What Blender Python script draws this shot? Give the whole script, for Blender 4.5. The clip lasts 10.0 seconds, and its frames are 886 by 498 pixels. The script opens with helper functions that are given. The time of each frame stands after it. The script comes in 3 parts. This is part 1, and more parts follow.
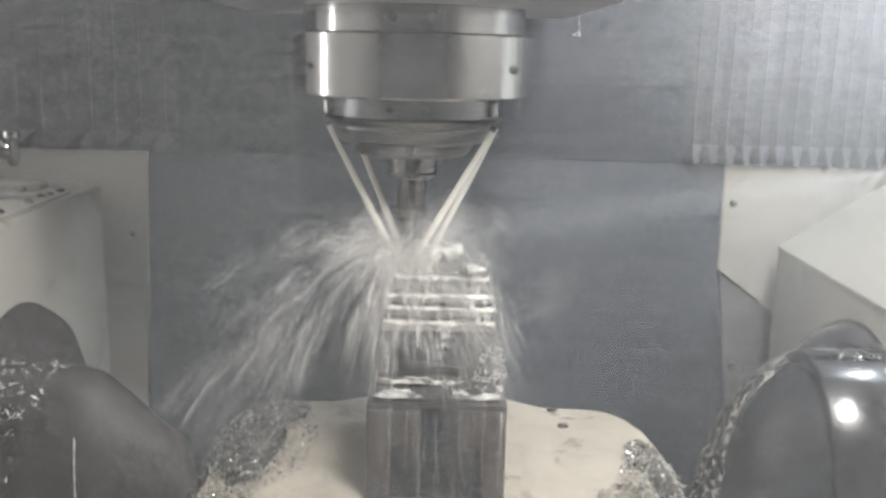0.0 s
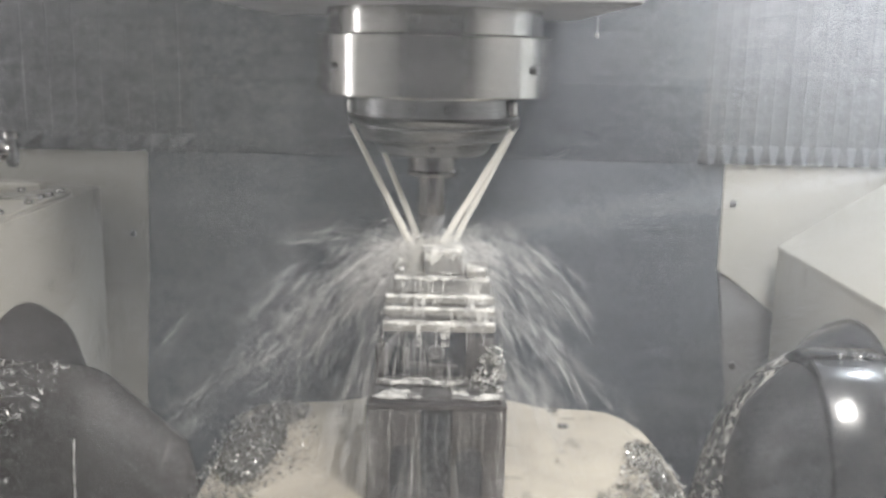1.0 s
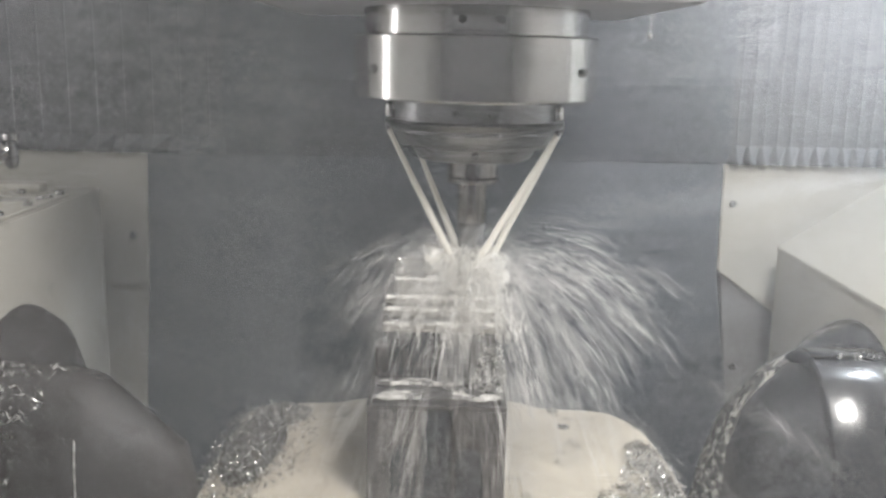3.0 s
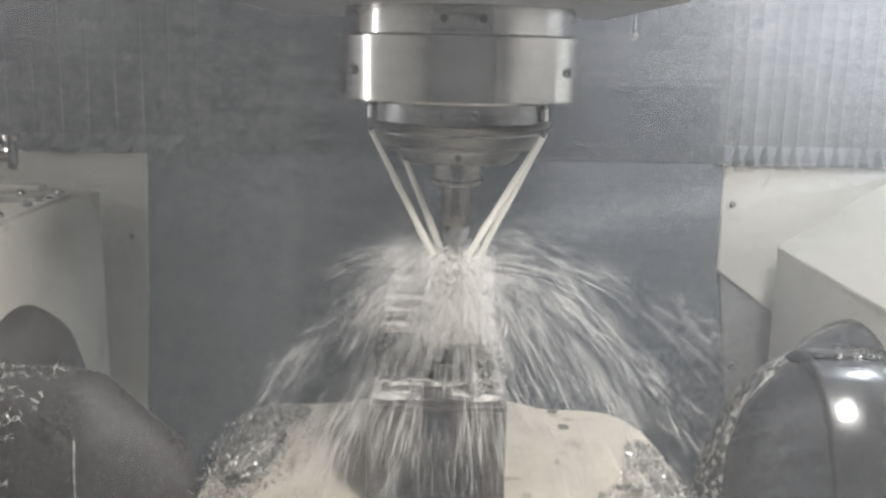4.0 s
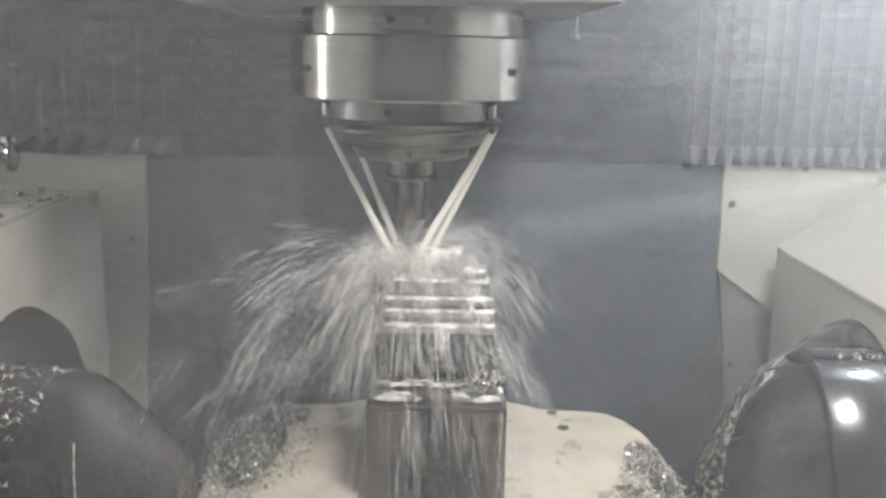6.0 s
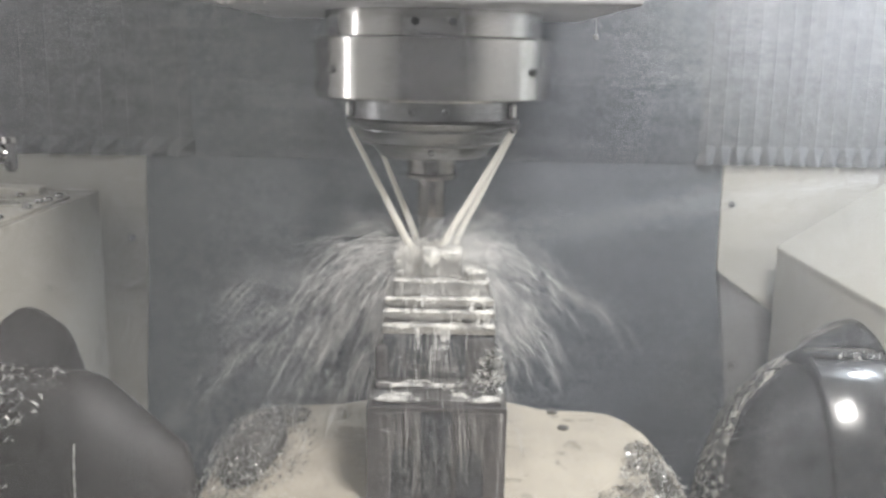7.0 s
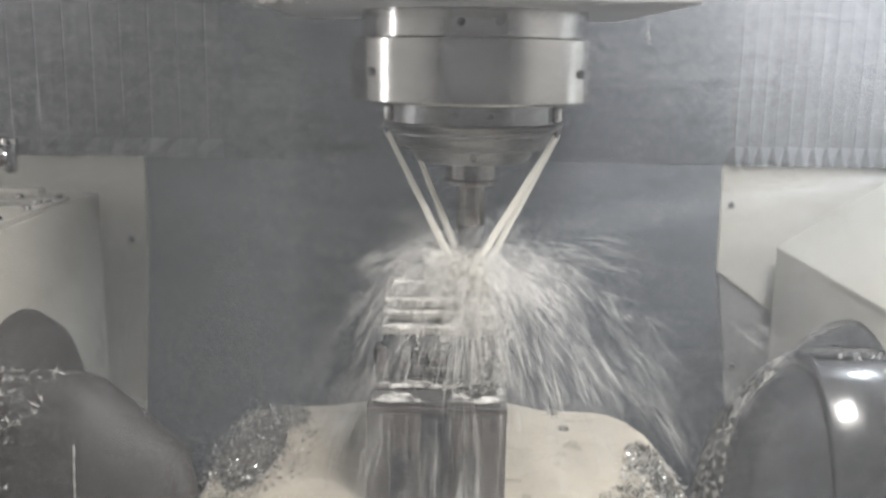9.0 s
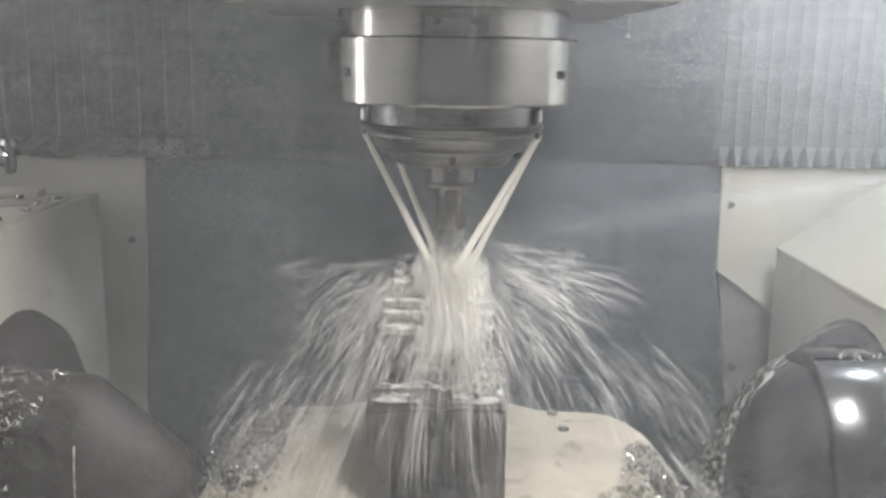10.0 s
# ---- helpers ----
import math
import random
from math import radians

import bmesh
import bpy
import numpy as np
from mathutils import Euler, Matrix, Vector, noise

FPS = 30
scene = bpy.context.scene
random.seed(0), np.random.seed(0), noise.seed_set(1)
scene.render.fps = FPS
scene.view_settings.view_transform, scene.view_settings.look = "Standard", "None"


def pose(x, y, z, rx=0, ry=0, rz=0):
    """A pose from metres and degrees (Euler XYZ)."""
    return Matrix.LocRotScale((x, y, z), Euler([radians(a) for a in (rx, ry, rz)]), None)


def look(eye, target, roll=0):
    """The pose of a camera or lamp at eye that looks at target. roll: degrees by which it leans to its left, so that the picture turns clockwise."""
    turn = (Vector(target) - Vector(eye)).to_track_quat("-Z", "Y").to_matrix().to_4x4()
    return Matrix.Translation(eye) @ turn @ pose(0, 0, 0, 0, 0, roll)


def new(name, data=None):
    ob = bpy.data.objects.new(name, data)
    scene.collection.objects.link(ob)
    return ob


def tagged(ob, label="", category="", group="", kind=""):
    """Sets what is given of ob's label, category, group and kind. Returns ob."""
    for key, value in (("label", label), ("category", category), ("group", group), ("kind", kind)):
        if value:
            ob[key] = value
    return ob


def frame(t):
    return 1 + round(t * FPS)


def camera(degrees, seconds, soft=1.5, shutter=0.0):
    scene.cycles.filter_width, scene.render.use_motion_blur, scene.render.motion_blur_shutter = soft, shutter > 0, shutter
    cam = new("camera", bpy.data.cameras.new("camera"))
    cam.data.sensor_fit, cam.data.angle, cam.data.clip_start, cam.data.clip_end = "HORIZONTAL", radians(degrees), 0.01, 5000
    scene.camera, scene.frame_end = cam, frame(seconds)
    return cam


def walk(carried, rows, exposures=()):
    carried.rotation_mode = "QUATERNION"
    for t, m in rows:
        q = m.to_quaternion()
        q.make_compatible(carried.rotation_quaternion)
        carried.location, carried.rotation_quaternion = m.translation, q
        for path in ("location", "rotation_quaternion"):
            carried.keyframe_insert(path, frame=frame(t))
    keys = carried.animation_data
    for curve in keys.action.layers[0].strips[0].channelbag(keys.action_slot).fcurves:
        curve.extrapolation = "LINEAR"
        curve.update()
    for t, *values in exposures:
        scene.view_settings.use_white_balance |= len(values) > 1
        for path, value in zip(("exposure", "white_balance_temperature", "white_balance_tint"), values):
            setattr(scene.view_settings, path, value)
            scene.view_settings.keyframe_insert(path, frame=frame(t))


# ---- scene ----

EYE = Vector((0.0, -0.76, 1.40))


def aim(t):
    """The slow sag and lean of a phone held at the door of the machine."""
    k = t / 10.0
    pitch, yaw = 0.2067 - 0.0042 * k, 0.0015 * k
    way = Vector((math.sin(yaw) * math.cos(pitch), math.cos(yaw) * math.cos(pitch), -math.sin(pitch)))
    return look(EYE, EYE + way, 1.3 - 0.5 * k)


cam = camera(50.83, 10.0, soft=2.8, shutter=0.5)
walk(cam, [(t, aim(t)) for t in (0.0, 2.0, 4.0, 6.0, 8.0, 10.0)])

# spindle axis over the part: seconds, x, y (one loop takes about six seconds)
TOOL_PATH = [(0.0, -0.0267, 0.0051), (0.5, -0.0226, 0.0175), (1.0, -0.0102, 0.0226), (1.5, 0.0034, 0.0237), (2.0, 0.0164, 0.0208),
             (2.5, 0.0219, 0.0067), (3.0, 0.0231, -0.0100), (3.5, 0.0190, -0.0192), (4.0, 0.0105, -0.0230), (4.5, -0.0028, -0.0245),
             (5.0, -0.0163, -0.0218), (5.5, -0.0249, -0.0140), (6.0, -0.0267, 0.0045), (6.5, -0.0222, 0.0165), (7.0, -0.0097, 0.0205),
             (7.5, 0.0040, 0.0217), (8.0, 0.0160, 0.0180), (8.5, 0.0213, 0.0049), (9.0, 0.0231, -0.0100), (9.5, 0.0160, -0.0192), (10.0, 0.0068, -0.0246)]

# ---- light ----
world = bpy.data.worlds.new("workshop_air")
scene.world = world
world.use_nodes = True
world.node_tree.nodes["Background"].inputs["Color"].default_value = (0.55, 0.6, 0.7, 1)
world.node_tree.nodes["Background"].inputs["Strength"].default_value = 0.05
scene.view_settings.exposure = 0.08


def work_light(name, eye, target, sx, sy, watts, color):
    data = bpy.data.lights.new(name, "AREA")
    data.shape, data.size, data.size_y, data.energy, data.color = "RECTANGLE", sx, sy, watts, color
    ob = new(name, data)
    ob.matrix_world = look(eye, target)
    return ob


work_light("work_light_left", (-0.72, -0.07, 1.53), (0.25, -0.50, 1.53), 0.045, 0.50, 1.5, (1.0, 0.98, 0.96))
work_light("work_light_top", (0.26, -0.56, 1.89), (0.10, 0.0, 1.15), 0.22, 0.22, 14.5, (1.0, 0.965, 0.925))
work_light("work_light_back", (0.64, 0.06, 1.66), (0.42, 0.25, 1.32), 0.05, 0.05, 3.6, (0.84, 0.92, 1.0))


# ---- materials ----
def surface(name, c1, c2, scale=20.0, rough=0.5, rough_var=0.15, metal=0.0, bump=0.2, fine=400.0, coat=0.0, stretch=(1, 1, 1), spots=None):
    """A worn surface: two colours blended by broad stains, fine grain in relief, uneven gloss; spots: a third colour in patches."""
    m = bpy.data.materials.new(name)
    m.use_nodes = True
    n, l = m.node_tree.nodes, m.node_tree.links
    b = n["Principled BSDF"]
    co = n.new("ShaderNodeTexCoord")
    mp = n.new("ShaderNodeMapping")
    mp.inputs["Scale"].default_value = stretch
    l.new(co.outputs["Object"], mp.inputs["Vector"])

    def noise_node(sc, detail, rgh):
        t = n.new("ShaderNodeTexNoise")
        t.inputs["Scale"].default_value, t.inputs["Detail"].default_value, t.inputs["Roughness"].default_value = sc, detail, rgh
        l.new(mp.outputs["Vector"], t.inputs["Vector"])
        return t
    big, small = noise_node(scale, 5, 0.6), noise_node(fine, 3, 0.6)
    ramp = n.new("ShaderNodeValToRGB")
    ramp.color_ramp.elements[0].position, ramp.color_ramp.elements[1].position = 0.35, 0.68
    ramp.color_ramp.elements[0].color, ramp.color_ramp.elements[1].color = (*c1, 1), (*c2, 1)
    l.new(big.outputs["Fac"], ramp.inputs["Fac"])
    col = ramp.outputs["Color"]
    if spots:
        sp = noise_node(spots[1], 4, 0.55)
        sr = n.new("ShaderNodeValToRGB")
        sr.color_ramp.elements[0].position, sr.color_ramp.elements[1].position = spots[2], spots[2] + 0.05
        l.new(sp.outputs["Fac"], sr.inputs["Fac"])
        mx = n.new("ShaderNodeMixRGB")
        l.new(sr.outputs["Color"], mx.inputs["Fac"])
        l.new(col, mx.inputs["Color1"])
        mx.inputs["Color2"].default_value = (*spots[0], 1)
        col = mx.outputs["Color"]
    l.new(col, b.inputs["Base Color"])
    rr = n.new("ShaderNodeMapRange")
    rr.inputs["To Min"].default_value, rr.inputs["To Max"].default_value = max(0.03, rough - rough_var), min(1, rough + rough_var)
    l.new(big.outputs["Fac"], rr.inputs["Value"])
    l.new(rr.outputs["Result"], b.inputs["Roughness"])
    b.inputs["Metallic"].default_value = metal
    b.inputs["Coat Weight"].default_value = coat
    b.inputs["Coat Roughness"].default_value = 0.08
    bp = n.new("ShaderNodeBump")
    bp.inputs["Strength"].default_value, bp.inputs["Distance"].default_value = bump, 0.001
    l.new(small.outputs["Fac"], bp.inputs["Height"])
    l.new(bp.outputs["Normal"], b.inputs["Normal"])
    return m


def milky(name, color, clear, thick, patches=0.0):
    """Aerated coolant: partly see-through, scattering white."""
    m = bpy.data.materials.new(name)
    m.use_nodes = True
    n, l = m.node_tree.nodes, m.node_tree.links
    out = n["Material Output"]
    n.remove(n["Principled BSDF"])
    d, tl, tr = n.new("ShaderNodeBsdfDiffuse"), n.new("ShaderNodeBsdfTranslucent"), n.new("ShaderNodeBsdfTransparent")
    d.inputs["Color"].default_value = tl.inputs["Color"].default_value = (*color, 1)
    a, b = n.new("ShaderNodeMixShader"), n.new("ShaderNodeMixShader")
    a.inputs["Fac"].default_value = thick
    l.new(tl.outputs[0], a.inputs[1])
    l.new(d.outputs[0], a.inputs[2])
    b.inputs["Fac"].default_value = 1 - clear
    l.new(tr.outputs[0], b.inputs[1])
    l.new(a.outputs[0], b.inputs[2])
    if patches:
        co, t, r = n.new("ShaderNodeTexCoord"), n.new("ShaderNodeTexNoise"), n.new("ShaderNodeMapRange")
        t.inputs["Scale"].default_value, t.inputs["Detail"].default_value = patches, 4
        l.new(co.outputs["Object"], t.inputs["Vector"])
        l.new(t.outputs["Fac"], r.inputs["Value"])
        r.inputs["From Min"].default_value, r.inputs["From Max"].default_value = 0.36, 0.60
        r.inputs["To Min"].default_value, r.inputs["To Max"].default_value = 0.06, 1 - clear
        l.new(r.outputs["Result"], b.inputs["Fac"])
    l.new(b.outputs[0], out.inputs["Surface"])
    return m


STEEL = surface("brushed_steel", (0.30, 0.295, 0.29), (0.38, 0.37, 0.36), 30, 0.17, 0.03, 1.0, 0.03, 500, stretch=(1, 1, 2))
DARK_STEEL = surface("dark_steel", (0.12, 0.12, 0.125), (0.20, 0.20, 0.205), 40, 0.35, 0.1, 1.0, 0.1, 500)
TOOL_STEEL = surface("tool_steel", (0.17, 0.165, 0.16), (0.27, 0.26, 0.255), 60, 0.25, 0.08, 1.0, 0.05, 600)
CAST = surface("cast_grey_paint", (0.22, 0.22, 0.23), (0.32, 0.32, 0.33), 20, 0.4, 0.1, 0.0, 0.3, 300)
CREAM = surface("cream_panel_paint", (0.33, 0.32, 0.285), (0.385, 0.375, 0.335), 9, 0.45, 0.12, 0.0, 0.1, 250, spots=((0.27, 0.26, 0.23), 14, 0.62))
GREY = surface("grey_panel", (0.15, 0.15, 0.152), (0.19, 0.19, 0.192), 9, 0.5, 0.12, 0.0, 0.1, 250)
# Light tone for unseen walls and roof, chosen to bounce fill onto dark parts.
BOUNCE_PAINT = surface("fill_bounce_paint", (0.62, 0.62, 0.61), (0.72, 0.72, 0.71), 5, 0.45, 0.12, 0.0, 0.1, 250)
CREAM_TABLE = surface("worn_cream_casting", (0.38, 0.345, 0.285), (0.50, 0.46, 0.385), 22, 0.5, 0.15, 0.0, 0.4, 300, spots=((0.30, 0.27, 0.22), 46, 0.58))
BLACK = surface("wet_black_paint", (0.022, 0.023, 0.026), (0.040, 0.041, 0.044), 30, 0.22, 0.1, 0.0, 0.15, 220, coat=0.5)
DOME_BLACK = surface("worn_black_paint", (0.018, 0.019, 0.022), (0.032, 0.034, 0.037), 26, 0.36, 0.1, 0.0, 0.15, 220)
SLATE = surface("slate_wall_paint", (0.074, 0.083, 0.098), (0.098, 0.108, 0.124), 6, 0.6, 0.15, 0.0, 0.1, 200, stretch=(1, 1, 0.3))
BELLOWS = surface("bellows_fabric", (0.055, 0.058, 0.064), (0.075, 0.078, 0.085), 6, 0.75, 0.1, 0.0, 0.05, 500, stretch=(1, 1, 0.4))
# Paler than the fabric: the wet highlight of the fold crests, put into colour.
FOLD_HIGHLIGHT = surface("fold_highlight", (0.16, 0.165, 0.17), (0.26, 0.265, 0.27), 60, 0.25, 0.1, 0.0, 0.1, 500, coat=0.4)
SADDLE_PAINT = surface("dark_saddle_paint", (0.042, 0.048, 0.058), (0.058, 0.066, 0.077), 6, 0.7, 0.1, 0.0, 0.1, 300, stretch=(1, 1, 0.4))
MATT_BLACK = surface("dull_black_paint", (0.030, 0.028, 0.027), (0.050, 0.046, 0.044), 14, 0.6, 0.1, 0.0, 0.2, 260)
ALU = surface("milled_aluminium", (0.34, 0.34, 0.335), (0.46, 0.455, 0.44), 50, 0.35, 0.12, 0.85, 0.15, 500)
SCREW_BLACK = surface("blackened_screw", (0.10, 0.10, 0.102), (0.15, 0.15, 0.152), 60, 0.6, 0.1, 0.0, 0.1, 500)
# Blued tone of the upper block, also used as shade behind the jaw pockets.
BLUED_AND_SHADE = surface("blued_and_pocket_shade", (0.024, 0.027, 0.033), (0.038, 0.041, 0.048), 24, 0.34, 0.08, 0.2, 0.1, 400)
VISE = surface("hard_vise_steel", (0.060, 0.057, 0.058), (0.082, 0.078, 0.078), 18, 0.40, 0.08, 0.3, 0.1, 400, stretch=(1, 1, 0.6), spots=((0.045, 0.043, 0.043), 30, 0.62))
CHIP = surface("bright_chip_metal", (0.6, 0.6, 0.58), (0.85, 0.84, 0.8), 200, 0.34, 0.08, 1.0, 0.05, 500)


def chip_shades(m):
    """Most chips are dulled by wet grime, some shine."""
    n, l = m.node_tree.nodes, m.node_tree.links
    g, r = n.new("ShaderNodeNewGeometry"), n.new("ShaderNodeValToRGB")
    r.color_ramp.elements[0].color, r.color_ramp.elements[1].color = (0.12, 0.117, 0.11, 1), (0.70, 0.69, 0.66, 1)
    r.color_ramp.elements[0].position, r.color_ramp.elements[1].position = 0.45, 1.0
    l.new(g.outputs["Random Per Island"], r.inputs["Fac"])
    l.new(r.outputs["Color"], n["Principled BSDF"].inputs["Base Color"])


chip_shades(CHIP)
BRIGHT_CHIP = surface("shining_chip_metal", (0.72, 0.72, 0.7), (0.88, 0.87, 0.84), 200, 0.36, 0.08, 1.0, 0.05, 500)
GRIME = surface("chip_sludge", (0.10, 0.096, 0.09), (0.17, 0.163, 0.15), 90, 0.4, 0.2, 0.3, 0.8, 350)
WORN_EDGE = surface("chipped_paint_edge", (0.28, 0.275, 0.255), (0.38, 0.37, 0.34), 60, 0.5, 0.1, 0.0, 0.4, 300, spots=((0.03, 0.031, 0.034), 190, 0.43))
JET = milky("coolant_jet", (0.93, 0.91, 0.85), 0.15, 0.6)
SPRAY = milky("coolant_spray_film", (0.95, 0.94, 0.92), 0.43, 0.5)
THIN_FILM = milky("thin_coolant_film", (0.90, 0.89, 0.86), 0.86, 0.7, 90.0)
CURTAIN = milky("falling_coolant_sheet", (0.94, 0.93, 0.90), 0.40, 0.6, 260.0)
FILM = milky("pooled_coolant_film", (0.94, 0.93, 0.89), 0.12, 0.6, 70.0)
HAZE_DROP = milky("haze_drop", (0.93, 0.95, 0.98), 0.0, 0.45)
WATER = surface("coolant_water", (0.40, 0.39, 0.35), (0.5, 0.49, 0.44), 30, 0.06, 0.03, 0.0, 0.05, 200, coat=1.0)
FOAM = milky("coolant_foam", (0.98, 0.97, 0.94), 0.25, 0.4)


# ---- mesh helpers ----
def finish(bm, name, mat, smooth=40):
    me = bpy.data.meshes.new(name)
    bmesh.ops.recalc_face_normals(bm, faces=bm.faces[:])
    bm.to_mesh(me)
    bm.free()
    me.materials.append(mat)
    if smooth:
        me.shade_smooth()
        me.set_sharp_from_angle(angle=radians(smooth))
    return me


def part(name, bm, mat, parent, label="", smooth=40):
    ob = new(name, finish(bm, name, mat, smooth))
    ob.parent = parent
    if label:
        tagged(ob, label)
    return ob


def thing(name, label, category, at=(0, 0, 0), group="", kind=""):
    ob = new(name)
    ob.empty_display_size = 0.02
    ob.location = at
    return tagged(ob, label, category, group, kind)


def single(name, bm, mat, label, category="", kind="", group="", smooth=40):
    return tagged(new(name, finish(bm, name, mat, smooth)), label, category, group, kind)


def block(x0, x1, y0, y1, z0, z1, bevel=0.001, seg=2, bm=None):
    own = bmesh.new()
    r = bmesh.ops.create_cube(own, size=1)
    for v in own.verts:
        v.co = Vector((x0 + (v.co.x + 0.5) * (x1 - x0), y0 + (v.co.y + 0.5) * (y1 - y0), z0 + (v.co.z + 0.5) * (z1 - z0)))
    if bevel:
        bmesh.ops.bevel(own, geom=own.edges[:], offset=bevel, segments=seg, affect="EDGES", profile=0.5)
    return join(bm, own) if bm else own


def join(bm, own):
    me = bpy.data.meshes.new("tmp")
    own.to_mesh(me)
    own.free()
    bm.from_mesh(me)
    bpy.data.meshes.remove(me)
    return bm


def lathe(profile, seg=64, axis="Z", at=(0, 0, 0), bm=None, squash=1.0, lift=1.0):
    """Turned shape: profile of (radius, height) along the axis."""
    own = bmesh.new()
    rings = []
    for r, h in profile:
        ring = []
        for k in range(seg):
            a = 2 * math.pi * k / seg
            c, s = math.cos(a) * max(r, 1e-5), math.sin(a) * max(r, 1e-5) * lift
            p = {"Z": (c, s, h), "X": (h, c * squash, s), "Y": (c, h, s)}[axis]
            ring.append(own.verts.new(Vector(p) + Vector(at)))
        rings.append(ring)
    for a, b in zip(rings, rings[1:]):
        for k in range(seg):
            own.faces.new((a[k], a[(k + 1) % seg], b[(k + 1) % seg], b[k]))
    own.faces.new(rings[0])
    own.faces.new(rings[-1])
    return join(bm, own) if bm else own


def slab(points, z0, z1, bevel=0.003):
    """A plate with the given outline."""
    bm = bmesh.new()
    f = bm.faces.new([bm.verts.new((x, y, z0)) for x, y in points])
    top = bmesh.ops.extrude_face_region(bm, geom=[f])
    for v in top["geom"]:
        if isinstance(v, bmesh.types.BMVert):
            v.co.z = z1
    if bevel:
        bmesh.ops.bevel(bm, geom=[e for e in bm.edges if abs(e.verts[0].co.z - e.verts[1].co.z) < 1e-6], offset=bevel, segments=2, affect="EDGES")
    return bm


def tube(points, radii, seg=8, bm=None):
    """A round strand through points."""
    own = bmesh.new()
    rings = []
    for i, p in enumerate(points):
        p = Vector(p)
        d = (Vector(points[min(i + 1, len(points) - 1)]) - Vector(points[max(i - 1, 0)])).normalized()
        u = d.orthogonal().normalized()
        w = d.cross(u)
        rings.append([own.verts.new(p + (u * math.cos(2 * math.pi * k / seg) + w * math.sin(2 * math.pi * k / seg)) * radii[i]) for k in range(seg)])
    for a, b in zip(rings, rings[1:]):
        for k in range(seg):
            own.faces.new((a[k], a[(k + 1) % seg], b[(k + 1) % seg], b[k]))
    own.faces.new(rings[0])
    own.faces.new(rings[-1])
    return join(bm, own) if bm else own


def upright_plate(points, y0, y1, bevel=0.0012):
    """A plate that faces along y, with the given outline in x and z."""
    bm = bmesh.new()
    f = bm.faces.new([bm.verts.new((x, y0, z)) for x, z in points])
    e = bmesh.ops.extrude_face_region(bm, geom=[f])
    for v in e["geom"]:
        if isinstance(v, bmesh.types.BMVert):
            v.co.y = y1
    bmesh.ops.bevel(bm, geom=bm.edges[:], offset=bevel, segments=2, affect="EDGES")
    return bm


# ---- the enclosure ----
def enclosure():
    single("back_wall", block(-0.75, 0.75, 0.36, 0.40, 0.70, 1.95, 0.002), SLATE, "dark slate painted sheet-metal wall of the machine", kind="structure")
    single("back_apron", upright_plate([(-0.3226, 1.2897), (-0.3269, 1.1430), (-0.3335, 1.036), (-0.3450, 0.72), (0.3397, 0.72), (0.3257, 1.03), (0.3052, 1.1716), (0.3037, 1.2897)], 0.2514, 0.262, 0.0003), SLATE, "dark slate sheet-metal apron under the bellows", kind="structure")
    # Unseen side walls, and the roof below, added as bright reflectors.
    single("wall_east", block(0.75, 0.79, -1.25, 0.40, 0.70, 1.95, 0.002), BOUNCE_PAINT, "unseen side wall, painted light to bounce fill", kind="structure")
    single("wall_west", block(-0.79, -0.75, -1.25, 0.40, 0.70, 1.95, 0.002), BOUNCE_PAINT, "unseen side wall, painted light to bounce fill", kind="structure")
    # Unseen wall behind the camera, kept darker so metal fronts reflect less.
    single("wall_south", block(-0.75, 0.75, -1.29, -1.25, 0.70, 1.95, 0.002), CAST, "unseen door side, toned grey to cut front fill", kind="structure")
    single("ceiling", block(-0.79, 0.79, -1.29, 0.40, 1.95, 1.99, 0.002), BOUNCE_PAINT, "unseen sheet-metal roof, painted light to bounce fill", kind="structure")
    single("floor", block(-0.79, 0.79, -1.29, 0.40, 0.66, 0.70, 0.002), SLATE, "dark wet chip tray of the machine", kind="structure")


def screw(parent, at, axis, r=0.005, name="screw"):
    bm = lathe([(r, 0), (r, 0.002), (r * 0.8, 0.0032), (r * 0.5, 0.0033), (r * 0.45, 0.0012)], 20, "Z")
    ob = part(name, bm, TOOL_STEEL if name == "bolt" else SCREW_BLACK, parent, "wet steel bolt head" if name == "bolt" else "small dark screw head")
    ob.rotation_mode = "QUATERNION"
    ob.rotation_quaternion = Vector(axis).to_track_quat("Z", "Y")
    ob.location = at
    return ob


